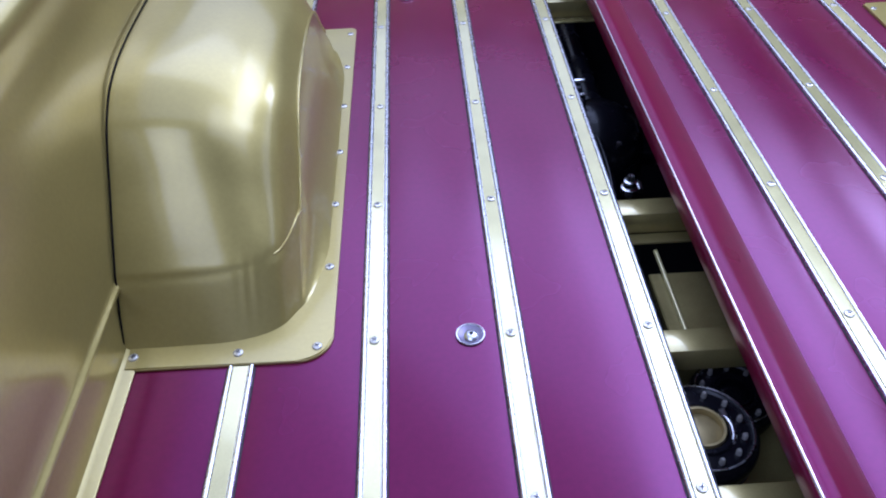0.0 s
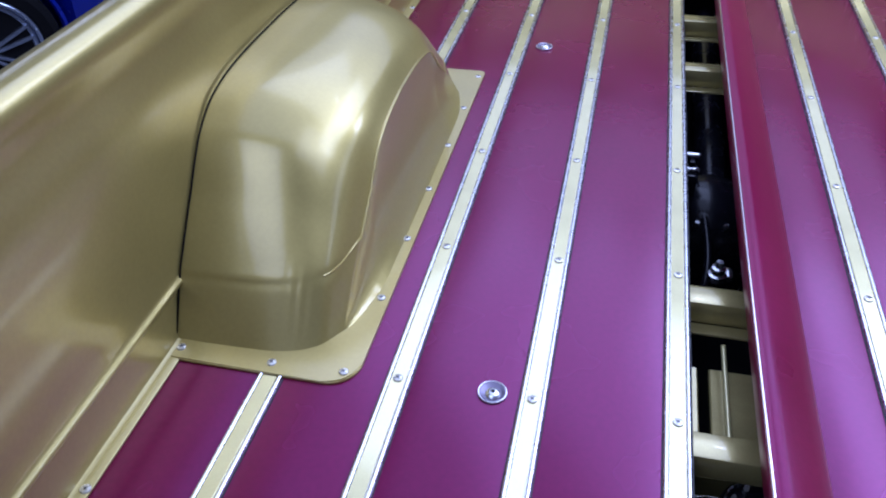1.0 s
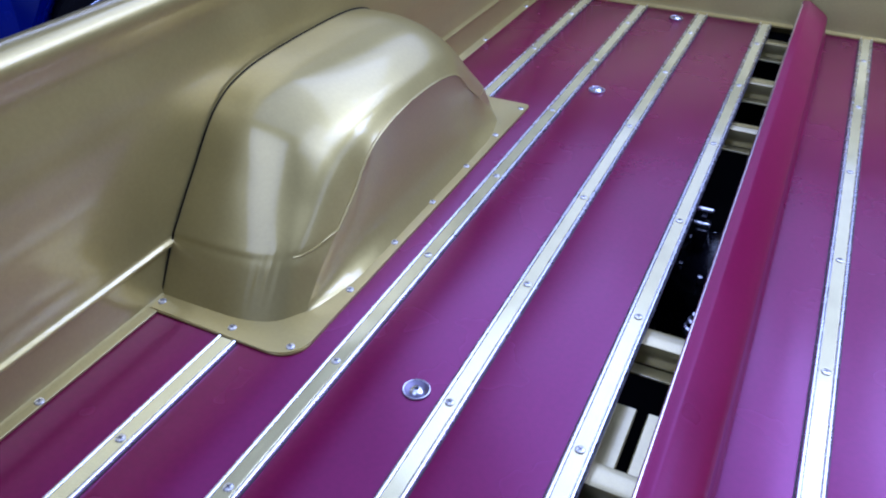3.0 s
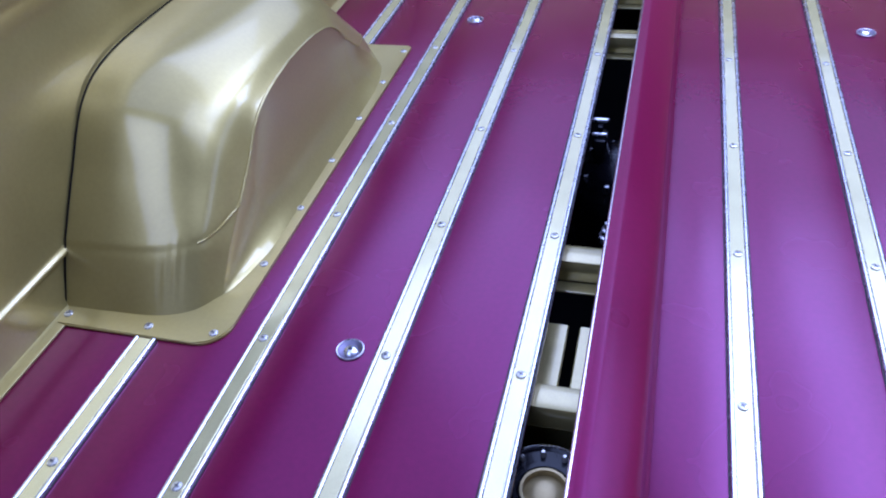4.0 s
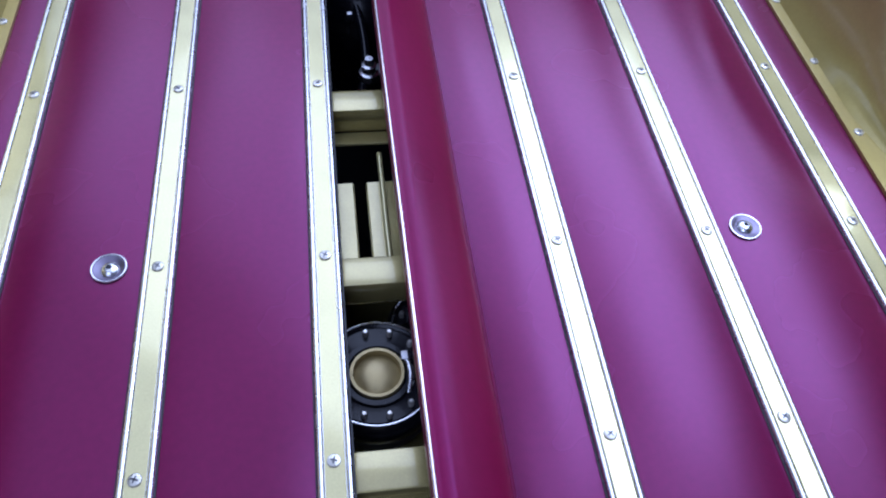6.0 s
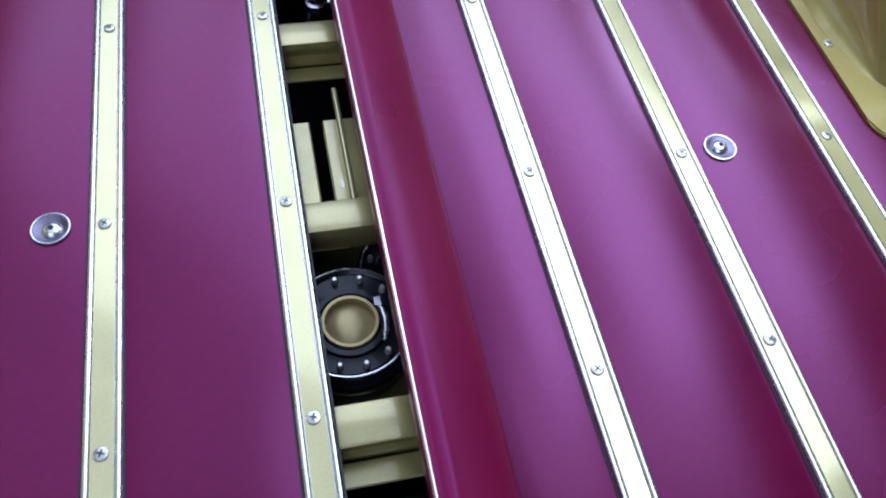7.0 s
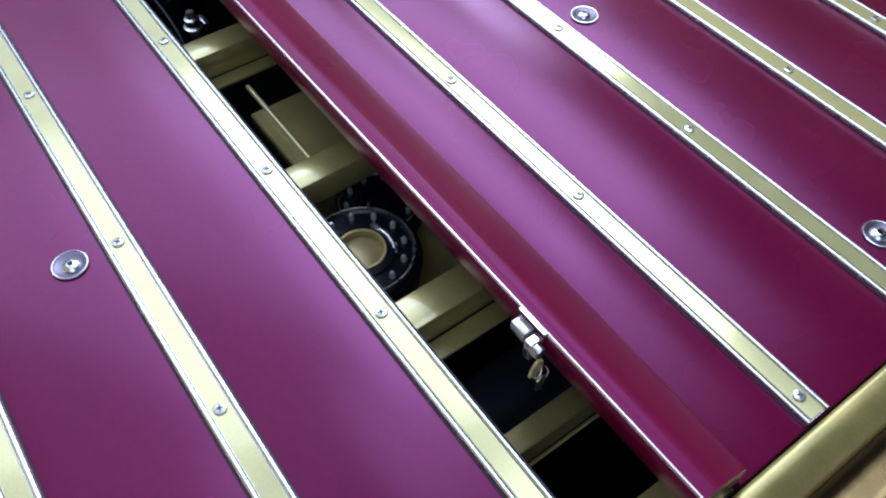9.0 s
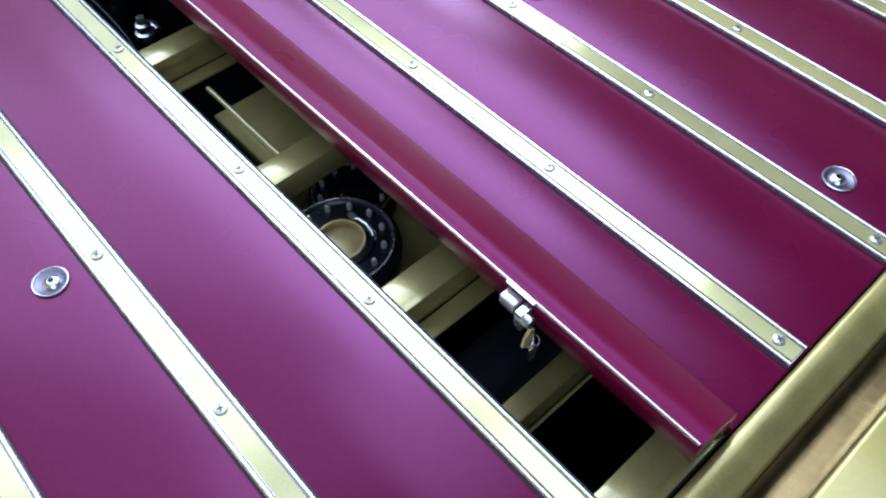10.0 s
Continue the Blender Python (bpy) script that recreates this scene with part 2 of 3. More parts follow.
FULL = [(REAR + 0.002, FRONT - 0.004)]
CUT = [(REAR + 0.002, TUB_Y0 - 0.002), (TUB_Y1 + 0.002, FRONT - 0.004)]
for i, x in enumerate(LEFT_STRIPS):
    strip(x, CUT if i == 3 else FULL, "polished steel strip with cream inlay, stopped by the wheel tub" if i == 3 else
          ("polished steel strip with cream inlay beside the open slot" if i == 0 else "polished steel strip with cream inlay between purple planks"))
for i, x in enumerate(RIGHT_STRIPS):
    strip(x, CUT if i == 3 else FULL, "polished steel strip with cream inlay, stopped by the wheel tub" if i == 3 else
          "polished steel strip with cream inlay between purple planks")

# ---- bed bolts ----


def bed_bolt(x, y, turn):
    top = thing("bed_bolt", "chrome button bolt in a dished washer, set in a purple plank", "bolt", "bolts in the bed planks", at=(x, y, 0))
    top.rotation_euler = (0, 0, turn)
    part("washer", lathe_bm(((0.0200, 0.0002), (0.0198, 0.0018), (0.0180, 0.0024), (0.0160, 0.0019), (0.0130, 0.0006), (0.0070, 0.0002)), 32), DISHSTEEL, top, "dished steel washer with shade and purple reflection in its colour")
    part("washer_rim", tube_bm([(0.0188 * math.cos(a), 0.0188 * math.sin(a), 0.0024) for a in [i * math.pi / 18 for i in range(37)]], 0.0012, 6), CHROME, top, "bright rolled rim", smooth=60)
    bm = lathe_bm(((0.0, 0.0058), (0.0046, 0.0056), (0.0080, 0.0042), (0.0102, 0.0016), (0.0102, 0.0002)), 24, centre=(0.001, -0.001, 0))
    part("bolt_head", bm, CHROME, top)
    part("socket", lathe_bm(((0.0, 0.0060), (0.0034, 0.0060), (0.0038, 0.0046)), 6, centre=(0.001, -0.001, 0)), BLACK, top, "dark hex socket")
    return top


for k, (x, y) in enumerate(((-0.2396, -0.0015), (-0.311, 1.101), (-0.250, 1.72), (0.5147, -0.002), (0.5155, -0.495), (0.560, 1.10))):
    bed_bolt(x, y, 0.7 * k)

# ---- side walls of the bed ----


def side_wall(name, mirror):
    """Pressed side panel: floor flange, bead, leaning face and a rolled top rail."""
    f = (lambda x: x) if not mirror else (lambda x: 2 * MID - x)
    top = thing(name, "champagne gold painted side panel of the pickup bed", "side panel", kind="structure")
    prof = [(-0.6815, 0.0005), (-0.6815, 0.0032), (-0.6835, 0.0042), (-0.694, 0.0046), (-0.7005, 0.0075), (-0.7035, 0.016), (-0.7065, 0.0715),
            (-0.7030, 0.0722), (-0.6998, 0.0745), (-0.6990, 0.0775), (-0.7005, 0.0808), (-0.7040, 0.0835), (-0.7062, 0.0900), (-0.7058, 0.12), (-0.7058, 0.20), (-0.7070, 0.26), (-0.7110, 0.31), (-0.7190, 0.355), (-0.7235, 0.375),
            (-0.7245, 0.392), (-0.7215, 0.408), (-0.7195, 0.421), (-0.7215, 0.433), (-0.7280, 0.441), (-0.7400, 0.4455), (-0.7560, 0.4468), (-0.7690, 0.4450),
            (-0.7770, 0.438), (-0.7810, 0.425), (-0.7820, 0.395), (-0.8150, 0.34), (-0.8450, 0.15), (-0.8500, -0.10), (-0.8350, -0.30),
            (-0.8250, -0.30), (-0.8380, -0.10), (-0.8300, 0.15), (-0.7500, 0.14), (-0.7250, 0.06), (-0.7180, -0.018), (-0.6930, -0.018)]
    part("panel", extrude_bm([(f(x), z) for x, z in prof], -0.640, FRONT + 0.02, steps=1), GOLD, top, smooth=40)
    for k, y in enumerate(ROWS):
        if not TUB_Y0 - 0.02 < y < TUB_Y1:
            screw(top, f(-0.6885), y, 0.0042, 0.9 * k)
    return top


side_wall("wall_left", False)
side_wall("wall_right", True)

front = thing("wall_front", "champagne gold painted front panel of the pickup bed", "front panel", kind="structure")
fp = [(FRONT - 0.022, 0.0005), (FRONT - 0.022, 0.005), (FRONT - 0.004, 0.008), (FRONT, 0.02), (FRONT, 0.12), (FRONT + 0.012, 0.14), (FRONT + 0.012, 0.26), (FRONT, 0.28),
      (FRONT - 0.002, 0.32), (FRONT + 0.006, 0.345), (FRONT + 0.03, 0.352), (FRONT + 0.05, 0.34), (FRONT + 0.05, -0.02), (FRONT - 0.004, -0.02)]
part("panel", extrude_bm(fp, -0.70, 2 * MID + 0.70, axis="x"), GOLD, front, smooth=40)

# rear sill and the let-down tailgate behind it
sill = thing("tailgate_sill", "glossy champagne gold rear sill with a hollow behind it", "sill", kind="structure")
sp = [(-0.5995, -0.030), (-0.5995, 0.0005), (-0.6015, 0.0036), (-0.6060, 0.0050), (-0.6150, 0.0042), (-0.6260, 0.0010), (-0.6350, -0.0040), (-0.6400, -0.0095), (-0.6410, -0.030)]
part("sill_bead", extrude_bm(sp, -0.70, 2 * MID + 0.70, axis="x", steps=40), SILLPAINT, sill, smooth=50)
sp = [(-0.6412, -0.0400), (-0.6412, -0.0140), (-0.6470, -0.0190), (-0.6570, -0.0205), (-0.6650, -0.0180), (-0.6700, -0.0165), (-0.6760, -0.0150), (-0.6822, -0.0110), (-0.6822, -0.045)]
part("sill_hollow", extrude_bm(sp, -0.70, 2 * MID + 0.70, axis="x", steps=40), SILLGOLD, sill, "streaky gold hollow with a dark reflection in its colour", smooth=60)
gate = thing("tailgate", "let-down champagne gold tailgate", "tailgate", kind="structure")
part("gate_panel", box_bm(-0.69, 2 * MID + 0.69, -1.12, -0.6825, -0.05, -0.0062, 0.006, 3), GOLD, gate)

# ---- wheel tubs ----


def smooth_rail(ys, zs, n):
    """Half arch through a few points, mirrored about its crown, with n stations."""
    c = ys[-1]
    ys = list(ys) + [2 * c - y for y in ys[-2::-1]]
    zs = list(zs) + list(zs[-2::-1])
    pts = [Vector((y, z)) for y, z in zip(ys, zs)]
    pts = [2 * pts[0] - pts[1]] + pts + [2 * pts[-1] - pts[-2]]
    out = []
    m = len(ys) - 1
    for i in range(n + 1):
        u = i / n * m
        k = min(int(u), m - 1)
        t = u - k
        p0, p1, p2, p3 = pts[k:k + 4]
        out.append(0.5 * (2 * p1 + (p2 - p0) * t + (2 * p0 - 5 * p1 + 4 * p2 - p3) * t * t + (3 * p1 - p0 - 3 * p2 + p3) * t ** 3))
    return out


def tub_body(n=300, across=64):
    rails = [(-0.700, (0.000, 0.044, 0.067, 0.120, 0.195, 0.285, 0.452), (0.004, 0.078, 0.108, 0.170, 0.250, 0.283, 0.290)),
             (-0.620, (0.001, 0.045, 0.068, 0.121, 0.196, 0.286, 0.452), (0.004, 0.078, 0.108, 0.169, 0.247, 0.281, 0.288)),
             (-0.550, (0.005, 0.051, 0.075, 0.130, 0.205, 0.290, 0.452), (0.004, 0.075, 0.103, 0.159, 0.229, 0.265, 0.276)),
             (-0.500, (0.024, 0.067, 0.090, 0.146, 0.216, 0.296, 0.452), (0.004, 0.064, 0.090, 0.136, 0.194, 0.236, 0.250)),
             (-0.470, (0.064, 0.104, 0.124, 0.168, 0.228, 0.304, 0.452), (0.004, 0.043, 0.061, 0.094, 0.140, 0.198, 0.216))]
    curves = [(x, smooth_rail(y, z, n)) for x, y, z in rails]
    bm = bmesh.new()
    grid = []
    for i in range(n + 1):
        line = [Vector((x, c[i].x, c[i].y)) for x, c in curves]
        ext = [2 * line[0] - line[1]] + line + [2 * line[-1] - line[-2]]
        row = []
        for j in range(across + 1):
            u = j / across * 4
            k = min(int(u), 3)
            t = u - k
            p0, p1, p2, p3 = ext[k:k + 4]
            row.append(0.5 * (2 * p1 + (p2 - p0) * t + (2 * p0 - 5 * p1 + 4 * p2 - p3) * t * t + (3 * p1 - p0 - 3 * p2 + p3) * t ** 3))
        for p in row:
            # shallow flutes pressed into the corner of the nose, and the kick line above its foot
            side = 1 if p.y > 0.452 else -1
            band = max(0.0, 1 - abs(p.z - 0.060) / 0.050)
            p.y += side * 0.0010 * band * math.exp(-((p.x + 0.528) / 0.022) ** 2) * math.sin((p.x + 0.528) * 430)
            p.y -= side * (0.0010 * math.exp(-((p.z - 0.086) / 0.006) ** 2) + 0.0009 / (1 + math.exp((p.z - 0.086) / 0.003)))
        crease = row[-1]
        # the outer edge is tucked behind the side panel's face
        row.insert(0, row[0] + Vector((-0.012, 0, -0.002)))
        # side face: hollow sweep from the crease down to the flange
        low = 1 - min(1, crease.z / 0.10)
        near = 1 if crease.y < 0.452 else -1
        foot = Vector((-0.452 - 0.011 * low, 0.452 + (crease.y - 0.452) * (1.03 - 0.03 * low) + near * 0.010 * low, 0.0055))
        for s in (0.03, 0.10, 0.25, 0.45, 0.65, 0.82, 0.93, 1.0):
            p = crease.lerp(foot, s)
            p.x += -0.013 * math.sin(math.pi * s) * min(1, (crease.z / 0.15)) + (0.012 * (s - 0.8) / 0.2 * min(1, crease.z / 0.12) if s > 0.8 else 0)
            row.append(p)
        grid.append([bm.verts.new(p) for p in row])
    for r0, r1 in zip(grid, grid[1:]):
        for a, b, c, d in zip(r0, r0[1:], r1[1:], r1):
            bm.faces.new((a, b, c, d))
    crease_line = [Vector(r[across + 1].co) + Vector((0.0008, 0, 0.0004)) for r in grid]
    # at both ends the bead leaves the crease and runs a little way along the kick line
    for half in (range(n // 2), range(n, n // 2, -1)):
        low = min(half, key=lambda i: abs(crease_line[i].z - 0.098))
        turn = []
        for k in range(1, 9):
            j = across + 1 - 2 * k
            z = 0.098 - 0.011 * min(1, k / 4)
            i = min(half, key=lambda i: abs(grid[i][j].co.z - z))
            turn.append(Vector(grid[i][j].co) - Vector((0, 0, 0.0002 * k)))
        if half.step > 0:
            head = turn[::-1]
            first = low
        else:
            tail = turn
            last = low
    crease_line = head + crease_line[first:last + 1] + tail
    wall_line = [Vector(r[1].co) for r in grid]
    return bm, crease_line, wall_line


def flange_bm():
    """Flat flange round the foot of the tub with rounded inner corners."""
    pts = []
    x0, x1, y0, y1, r = -0.697, -0.424, TUB_Y0, TUB_Y1, 0.045
    for cx, cy, a0, rr in ((x1 - r, y0 + r, -90, r), (x1 - 0.008, y1 - 0.008, 0, 0.008)):
        for k in range(9):
            a = radians(a0 + 90 * k / 8)
            pts.append((cx + rr * math.cos(a), cy + rr * math.sin(a)))
    pts = [(x0, y0)] + pts + [(x0, y1)]
    bm = bmesh.new()
    lo = [bm.verts.new((x, y, 0.0008)) for x, y in pts]
    hi = [bm.verts.new((x, y, 0.0062)) for x, y in pts]
    n = len(pts)
    for i in range(n):
        bm.faces.new((lo[i], lo[(i + 1) % n], hi[(i + 1) % n], hi[i]))
    bm.faces.new(lo[::-1])
    t = bm.faces.new(hi)
    bmesh.ops.bevel(bm, geom=[e for e in t.edges], offset=0.002, segments=2, affect="EDGES")
    return bm


def wheel_tub(mirror):
    top = thing("wheel_tub", "champagne gold painted wheel tub screwed to the purple planks", "wheel tub", "wheel tubs of the bed")
    body, crease, wall = tub_body()
    fl = flange_bm()
    bead = tube_bm(crease, 0.0022, 6)
    seam = tube_bm([p + Vector((-0.0035, 0, 0.0005)) for p in wall[::2]], 0.0014, 6)
    if mirror:
        for bm in (body, fl, bead, seam):
            for v in bm.verts:
                v.co.x = 2 * MID - v.co.x
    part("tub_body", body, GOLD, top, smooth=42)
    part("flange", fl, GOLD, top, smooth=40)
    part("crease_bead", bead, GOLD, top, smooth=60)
    # black tube stands for the shade in the gap beside the side panel
    part("seam_gap_line", seam, TYRESEAM, top, "dark line for the shaded gap along the side panel", smooth=60)
    f = (lambda x: x) if not mirror else (lambda x: 2 * MID - x)
    for k, (x, y) in enumerate(((-0.688, -0.013), (-0.549, -0.015), (-0.445, -0.011), (-0.4375, 0.145), (-0.4375, 0.295), (-0.4375, 0.445), (-0.4375, 0.60), (-0.4375, 0.755), (-0.436, 0.905))):
        screw(top, f(x), y, 0.0060, 1.1 * k)
    return top


wheel_tub(False)
wheel_tub(True)

# ---- raised lid over the slot ----
lid = thing("slot_lid", "wine red lacquered lid raised over the slot in the bed", "lid")
lp = [(0.0850, 0.0468), (0.0834, 0.0490), (0.0826, 0.0735), (0.0840, 0.0780), (0.0870, 0.0795), (0.0900, 0.0788), (0.0930, 0.0790), (0.1000, 0.0800), (0.1055, 0.0782), (0.1200, 0.0705), (0.1400, 0.0590),
      (0.1535, 0.0500), (0.1580, 0.0455), (0.1605, 0.0390), (0.1625, 0.0240), (0.1650, 0.0090), (0.1700, 0.0012), (0.1560, 0.0012), (0.1525, 0.0330), (0.1470, 0.0410), (0.1200, 0.0450), (0.0900, 0.0462)]


def lift(z, y):
    """The lid stands higher towards the front wall."""
    return z * (1.04 + 0.06 * max(0.0, y)) if z > 0.005 else z


lb = extrude_bm(lp, REAR + 0.004, FRONT - 0.03, steps=48)
for v in lb.verts:
    taper = max(0.0, (-0.33 - v.co.y) / 0.26)
    v.co.x -= 0.005 * taper ** 1.4 * max(0.0, (v.co.x - 0.10) / 0.06)
    v.co.z = lift(v.co.z, v.co.y)
part("lid_board", lb, LIDRED, lid, smooth=50)
part("edge_trim", tube_bm([(0.0856, y, lift(0.0790, y)) for y in [REAR + 0.006 + k * 0.04 for k in range(60)] if y < FRONT - 0.032], 0.0022, 12), LIDEDGE, lid, "thin polished rounded edge bead", smooth=60)
lb = box_bm(0.0690, 0.0824, -0.391, -0.371, 0.063, 0.078, 0.002, 2)
latch = part("latch", lb, LATCH, lid, "pale polished latch block with a key in it")
part("lock_barrel", lathe_bm(((0.0, 0.0), (0.006, 0.0), (0.007, 0.003), (0.007, 0.016), (0.005, 0.018), (0.0, 0.018)), 16, centre=(0.072, -0.412, 0.070), axis="y"), CHROME, latch)
part("key", extrude_bm([(0.058, 0.046), (0.066, 0.041), (0.073, 0.050), (0.072, 0.066), (0.066, 0.070), (0.060, 0.060)], -0.4165, -0.4135), INLAY, latch, "small brass key")
part("key_tag", extrude_bm([(0.064, 0.020), (0.072, 0.018), (0.075, 0.040), (0.070, 0.046), (0.064, 0.040)], -0.4215, -0.4195), CHROME, latch, "small metal tag on the key")
part("key_ring", tube_bm([(0.070 + 0.008 * math.cos(a), -0.4185 + 0.003 * math.sin(2 * a), 0.046 + 0.008 * math.sin(a)) for a in [k * 2 * math.pi / 18 for k in range(19)]], 0.0009, 6), CHROME, latch, smooth=60)

part("striker_plate", box_bm(0.0800, 0.0852, -0.405, -0.368, 0.0842, 0.0858, 0.0008, 1), CHROME, latch, "bright striker plate along the lid's edge")
part("lock_bracket", box_bm(0.0660, 0.0822, -0.404, -0.394, 0.052, 0.0785, 0.0012, 1), CHROME, latch)

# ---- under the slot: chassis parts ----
# unseen tray and end plate, added so the space below the slot stays dark
tagged(part("underbed_dark_sheet", box_bm(-0.66, 0.96, -0.60, FRONT + 0.03, -0.335, -0.320), UNDERDARK), "added black sheet for the darkness under the bed", "tray", kind="structure")
tagged(part("wall_view_blocker", box_bm(-0.66, 0.96, FRONT + 0.002, FRONT + 0.03, -0.3195, -0.0205), UNDERDARK), "added black plate hiding the lit hall floor under the bed", "bulkhead", kind="structure")


def crossmember(y0, y1, ztop, lip, label, paint=None):
    top = thing("crossmember", label, "crossmember", "gold crossmembers under the slot")
    part("beam", box_bm(-0.62, 0.92, y0, y1, ztop - 0.042, ztop, 0.003, 2), paint or GOLDF, top)
    if lip:
        part("lower_lip", box_bm(-0.62, 0.92, y0 - lip, y0 - 0.0005, ztop - 0.046, ztop - 0.041, 0.0012, 1), GOLDF, top)
    for x in (-0.10, 0.37):
        part("mount", box_bm(x - 0.02, x + 0.02, y0 + 0.004, y1 - 0.004, -0.3195, ztop - 0.0425, 0.002, 1), UNDERDARK, top)
    return top


LABEL = "gold painted steel crossmember under the bed slot"
crossmember(-0.278, -0.234, -0.022, 0.026, LABEL)
crossmember(-0.032, 0.009, -0.022, 0.0, LABEL)
crossmember(0.262, 0.304, -0.022, 0.024, LABEL)
for y in (1.105, 1.400, 1.715):
    crossmember(y - 0.022, y + 0.022, -0.022, 0.024, LABEL)
crossmember(-0.440, -0.412, -0.062, 0.005, "dull gold crossmember lower under the slot", GOLDDULL)
crossmember(-0.594, -0.545, -0.026, 0.0, "gold painted end crossmember beside the rear sill")


def plate_thing(name, boxes, label, category):
    top = thing(name, label, category)
    for nm, b in boxes:
        part(nm, box_bm(*b, 0.002, 1), GOLDF, top)
    return top


mount = plate_thing("axle_bracket", (("side_plate", (-0.030, 0.041, 0.012, 0.176, -0.090, -0.074)), ("side_plate", (0.057, 0.250, 0.012, 0.176, -0.090, -0.074))), "gold painted bracket plates with a dark slot", "bracket")
part("back_web", box_bm(-0.03, 0.25, 0.010, 0.020, -0.3195, -0.0905), GOLDF, mount)
rod = thing("brake_rod", "thin bright metal rod over the gold bracket", "rod")
part("rod_bar", tube_bm([(0.079, 0.0095, -0.068), (0.079, 0.210, -0.0685), (0.079, 0.222, -0.069)], 0.0040, 10), INLAY, rod, smooth=60)
part("rod_clip", box_bm(0.074, 0.084, 0.012, 0.024, -0.0738, -0.0645, 0.001, 1), GOLDF, rod)

spring_plate = thing("spring_seat", "gold painted seat plate under the air spring", "seat plate")
part("plate", box_bm(-0.080, 0.260, -0.233, -0.034, -0.145, -0.133, 0.002, 1), GOLDF, spring_plate)
part("plate_web", box_bm(-0.08, 0.26, -0.140, -0.128, -0.3195, -0.1455), GOLDF, spring_plate)


def air_spring(cx, cy, z, rad, hole, bolts, label, middle, words):
    """Black flanged ring with a circle of bolts round a cup."""
    top = thing("air_spring", label, "air spring", "air springs under the bed", at=(cx, cy, z))
    k = rad / 0.074
    part("ring", lathe_bm(((hole, -0.0300), (hole, -0.004), (hole + 0.003 * k, 0.0), (hole + 0.009 * k, 0.0), (hole + 0.011 * k, -0.004), (0.047 * k, -0.0045), (0.060 * k, -0.0040),
                           (0.0630 * k, -0.001), (0.0655 * k, 0.0), (0.0680 * k, -0.002), (0.0735 * k, -0.008), (0.0755 * k, -0.018), (0.0735 * k, -0.0295), (0.06 * k, -0.0300)), 48), BLACK, top)
    part("cup", lathe_bm(((0.0, -0.0030), (hole * 0.4, -0.0036), (hole * 0.7, -0.0055), (hole - 0.0045, -0.0090), (hole - 0.0040, 0.0015), (hole - 0.0005, 0.0015), (hole - 0.0005, -0.022)), 40), middle, top, words)
    # chrome ring draws the highlight on the black ring's lip
    part("lip_highlight", tube_bm([(0.0655 * k * math.cos(a), 0.0655 * k * math.sin(a), 0.0004) for a in [i * math.pi / 24 for i in range(49)]], 0.0014, 6), CHROME, top, "thin chrome ring for the highlight along the outer lip", smooth=60)
    if z > -0.09:
        part("bag", lathe_bm(((0.058, -0.0300), (0.069, -0.036), (0.072, -0.048), (0.068, -0.062), (0.055, -0.0712), (0.0, -0.0712)), 40), RUBBERGAP, top, "black rubber bag")
    for i in range(bolts):
        a = 2 * math.pi * (i + 0.35) / bolts
        part("bolt", lathe_bm(((0.0, 0.0050), (0.0022, 0.0050), (0.0036, 0.0030), (0.0040, -0.0046)), 8, centre=(0.0535 * k * math.cos(a), 0.0535 * k * math.sin(a), 0)), LATCH, top)
    return top


air_spring(0.050, -0.126, -0.0615, 0.074, 0.0315, 12, "black air spring with a bolt ring and gold cup", CUP, "gold cup in the middle")
air_spring(0.128, -0.042, -0.1025, 0.060, 0.0260, 10, "black lower spring ring half hidden under the crossmember", BLACK, "black domed cap")


tank = thing("air_tank", "gloss black air tank lying across under the slot", "tank")
part("tank_shell", lathe_bm(((0.0, -0.40), (0.03, -0.397), (0.050, -0.385), (0.058, -0.36), (0.058, 0.36), (0.050, 0.385), (0.03, 0.397), (0.0, 0.40)), 40, centre=(0.10, -0.345, -0.205), axis="x"), TANK, tank, smooth=60)
for x in (-0.16, 0.36):
    part("tank_strap", lathe_bm(((0.0586, -0.012), (0.0600, -0.012), (0.0600, 0.012), (0.0586, 0.012)), 40, centre=(x, -0.345, -0.205), axis="x"), GOLDF, tank)
    part("tank_foot", box_bm(x - 0.02, x + 0.02, -0.365, -0.325, -0.3195, -0.2655, 0.002, 1), UNDERDARK, tank)
diff = thing("axle_housing", "gloss black axle housing in the dark under the slot", "axle")
part("axle_tube", tube_bm([(-0.60, 0.70, -0.19), (0.90, 0.70, -0.19)], 0.042, 20), BLACK, diff, smooth=60)
part("cover", lathe_bm(((0.0, 0.105), (0.045, 0.100), (0.080, 0.075), (0.100, 0.03), (0.104, -0.02), (0.104, -0.14)), 32, centre=(0.085, 0.70, -0.19)), BLACK, diff, "domed black cover")
part("pinion", tube_bm([(0.10, 0.76, -0.18), (0.10, 1.70, -0.14)], 0.035, 18), BLACK, diff, smooth=60)
for a in range(10):
    t = 2 * math.pi * a / 10
    part("bolt", lathe_bm(((0.0, 0.004), (0.005, 0.004), (0.006, -0.01)), 6, centre=(0.085 + 0.088 * math.cos(t), 0.70 + 0.088 * math.sin(t), -0.125)), CHROME, diff)
elbow = thing("air_fitting", "small chrome elbow fitting beside the air spring's cup", "fitting")
part("elbow_tube", tube_bm([(0.0830, -0.108, -0.066), (0.0865, -0.118, -0.062), (0.0880, -0.130, -0.061), (0.0865, -0.142, -0.062), (0.0830, -0.151, -0.068)], 0.0042, 12), CHROME, elbow, smooth=60)
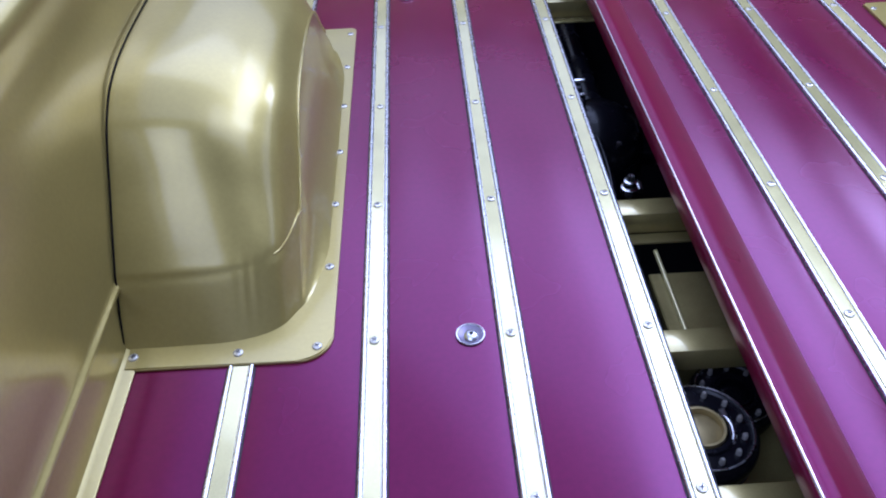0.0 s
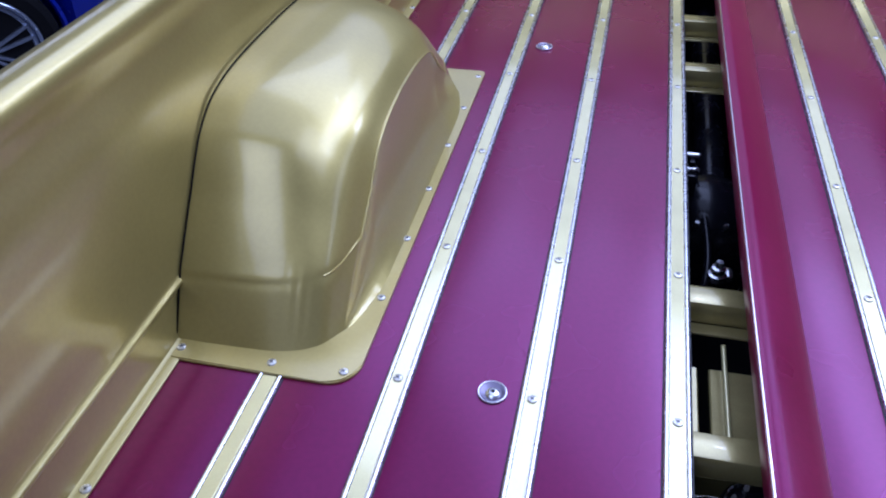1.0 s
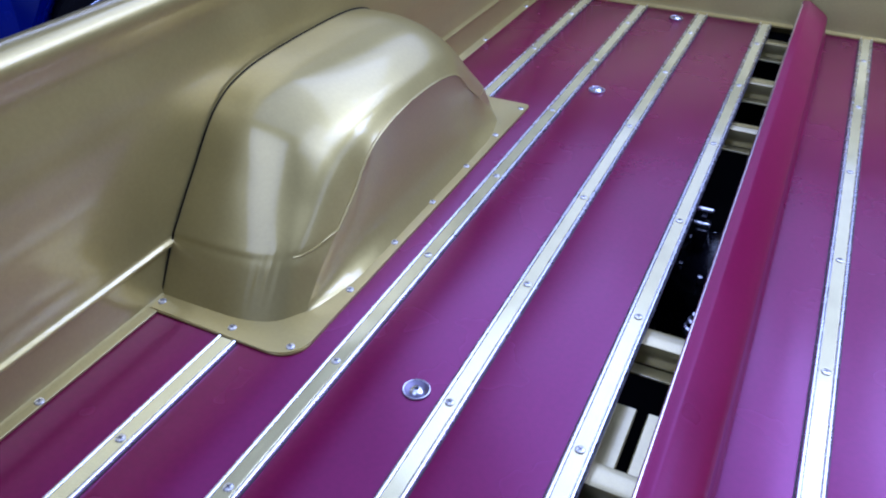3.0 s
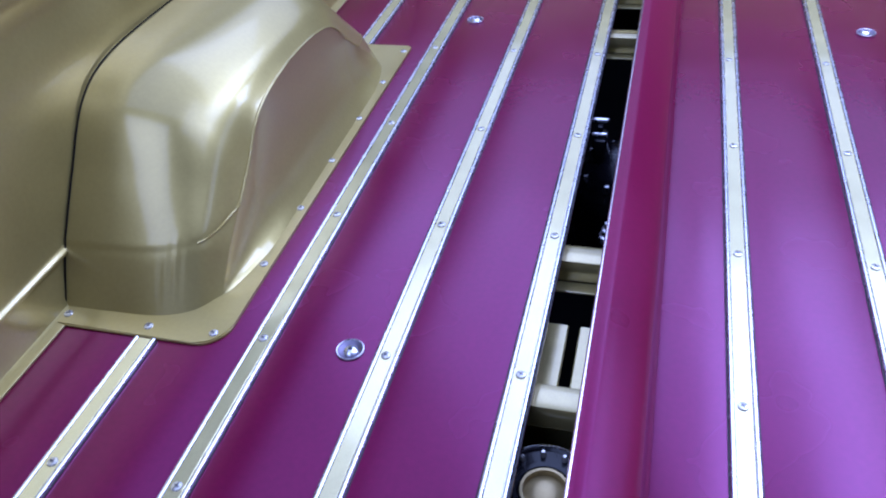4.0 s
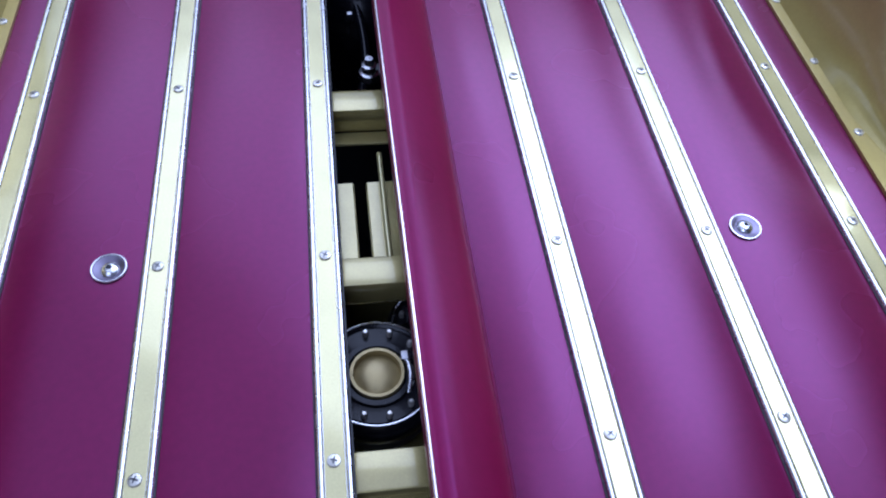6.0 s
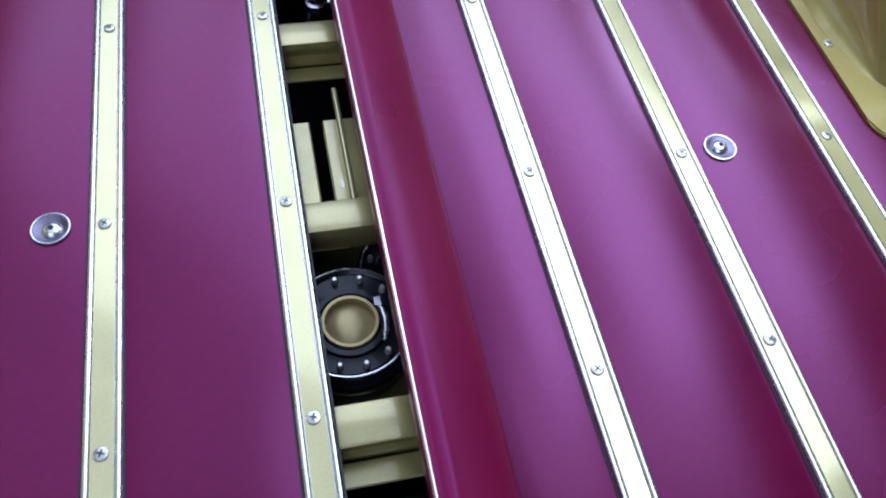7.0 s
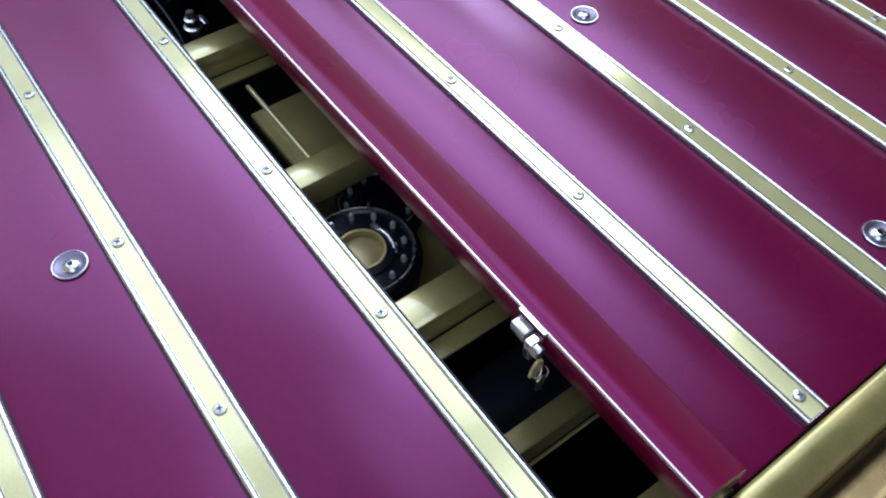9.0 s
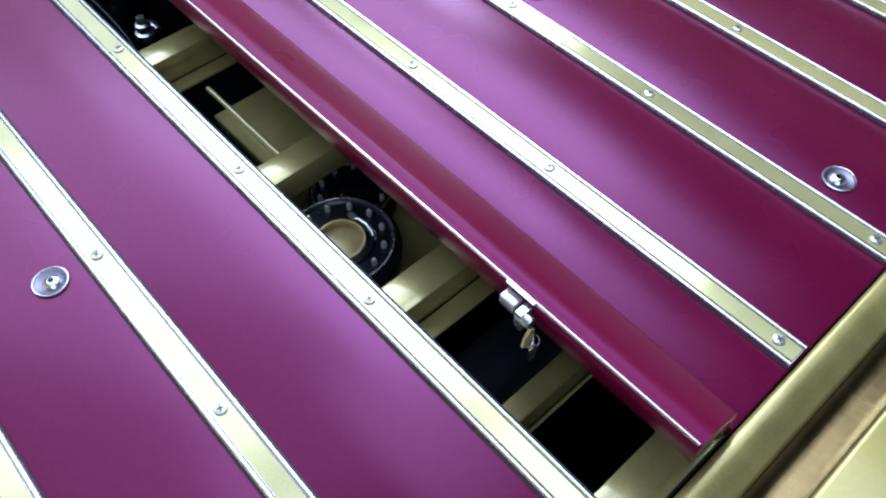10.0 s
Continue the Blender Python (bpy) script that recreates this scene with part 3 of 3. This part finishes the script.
part("nut", lathe_bm(((0.0, 0.006), (0.0066, 0.006), (0.0072, 0.005), (0.0072, -0.005), (0.0, -0.005)), 6, centre=(0.0830, -0.107, -0.066), axis="y"), CHROME, elbow)
pins = thing("shock_mount", "black shock mount with two bright pins in the dark slot", "shock mount")
part("post", box_bm(0.022, 0.048, 0.664, 0.712, -0.1050, -0.048, 0.004, 2), BLACK, pins)
for y, z in ((0.699, -0.021), (0.679, -0.042)):
    part("pin", lathe_bm(((0.0, -0.016), (0.0040, -0.015), (0.0046, -0.010), (0.0046, 0.012), (0.0030, 0.016), (0.0, 0.016)), 14, centre=(0.034, y, z), axis="x"), CHROME, pins)
part("pin_bar", box_bm(0.029, 0.039, 0.680, 0.706, -0.047, -0.0262, 0.001, 1), BLACK, pins)
hose = thing("air_hose", "black air hose with chrome fitting under the slot", "hose")
part("hose_line", tube_bm([(0.03 + 0.05 * math.sin(3 * s), 0.32 + 0.42 * s, -0.11 - 0.04 * math.sin(4 * s)) for s in [k / 14 for k in range(15)]], 0.008, 10), BLACK, hose, smooth=60)
part("fitting", lathe_bm(((0.0, 0.03), (0.006, 0.03), (0.008, 0.02), (0.012, 0.018), (0.012, 0.006), (0.016, 0.004), (0.016, -0.008)), 12, centre=(0.078, 0.400, -0.075)), CHROME, hose)
part("coupling", lathe_bm(((0.0, 0.012), (0.006, 0.012), (0.008, 0.009), (0.008, -0.009), (0.006, -0.014), (0.0, -0.014)), 12, centre=(0.098, 0.415, -0.082), axis="y"), CHROME, hose)

# ---- parked blue car beyond the side panel ----
car = thing("car", "deep blue parked car with a chrome spoked wheel", "car", at=(0, 0, 0))
HUB = Vector((-2.60, 1.745, -0.485))
TURN = radians(-40)                 # the car stands at an angle to the truck
car.rotation_euler = (0, 0, TURN)
car.location = HUB - Matrix.Rotation(TURN, 3, "Z") @ HUB
body = [(-3.9, -0.62), (-2.62, -0.62), (-2.57, -0.45), (-2.53, -0.20), (-2.54, -0.04), (-2.59, 0.08), (-2.70, 0.13), (-2.95, 0.16), (-3.9, 0.17)]
cb = extrude_bm(body, -2.9, 2.4, steps=40)
for v in cb.verts:
    y, z = v.co.y, v.co.z
    nose = max(0.0, (abs(y + 0.25) - 2.0) / 0.65)
    v.co.x -= 0.30 * nose ** 2
    if z > 0:
        v.co.z -= 0.16 * nose ** 2
    r = math.hypot(y - HUB.y, z - HUB.z)
    if v.co.x > -2.75 and r < 0.34:
        v.co.x = -2.84
part("body", cb, BLUE, car, smooth=35)
cabin = extrude_bm([(-3.9, 0.16), (-2.72, 0.13), (-2.90, 0.52), (-3.1, 0.60), (-3.9, 0.62)], -2.2, 0.5, steps=10)
for v in cabin.verts:
    if v.co.z > 0.3:
        v.co.y = -0.85 + (v.co.y + 0.85) * 0.62
part("cabin", cabin, BLACK, car, "dark glazed cabin", smooth=35)
part("wheel_arch", lathe_bm(((0.325, -0.12), (0.325, 0.012), (0.333, 0.020), (0.348, 0.012), (0.348, -0.12)), 48, centre=HUB + Vector((-0.06, 0, 0)), axis="x"), BLUE, car, smooth=35)
whl = part("wheel", lathe_bm(((0.046, 0.02), (0.046, 0.036), (0.038, 0.042), (0.0, 0.044)), 24, centre=HUB, axis="x"), WHEELGREY, car, "chrome spoked alloy wheel")
part("tyre", lathe_bm(((0.222, 0.02), (0.230, 0.034), (0.270, 0.038), (0.296, 0.020), (0.302, -0.01), (0.302, -0.16), (0.28, -0.18), (0.222, -0.17)), 48, centre=HUB, axis="x"), TYRESEAM, whl)
part("rim", tube_bm([HUB + Vector((0.034, 0.214 * math.cos(a), 0.214 * math.sin(a))) for a in [k * math.pi / 30 for k in range(61)]], 0.010, 10), WHEELGREY, whl, smooth=60)
part("rim_barrel", tube_bm([HUB + Vector((0.012, 0.196 * math.cos(a), 0.196 * math.sin(a))) for a in [k * math.pi / 30 for k in range(61)]], 0.014, 10), WHEELGREY, whl, smooth=60)
part("brake_disc", lathe_bm(((0.0, -0.06), (0.15, -0.06), (0.15, -0.08), (0.0, -0.08)), 32, centre=HUB, axis="x"), BLACK, whl)
for i in range(24):
    a = 2 * math.pi * i / 24
    part("rivet", lathe_bm(((0.0, 0.006), (0.0035, 0.005), (0.0050, 0.0), (0.0, 0.0)), 8, centre=HUB + Vector((0.0425, 0.214 * math.cos(a), 0.214 * math.sin(a))), axis="x"), CHROME, whl)
for i in range(7):
    a = 2 * math.pi * (i + 0.3) / 7
    for side in (-1, 1):
        bl = extrude_bm([(-0.0075, 0.0), (-0.006, 0.012), (0.006, 0.012), (0.0075, 0.0)], 0.03, 0.194, steps=5)
        for v in bl.verts:
            r = v.co.y
            w = v.co.x + side * (0.007 + 0.11 * max(0.0, r - 0.03))
            h = v.co.z + 0.026 - 0.5 * (r - 0.11) ** 2
            v.co = HUB + Vector((h, r * math.cos(a) - w * math.sin(a), r * math.sin(a) + w * math.cos(a)))
        part("spoke", bl, WHEELGREY, whl, smooth=40)
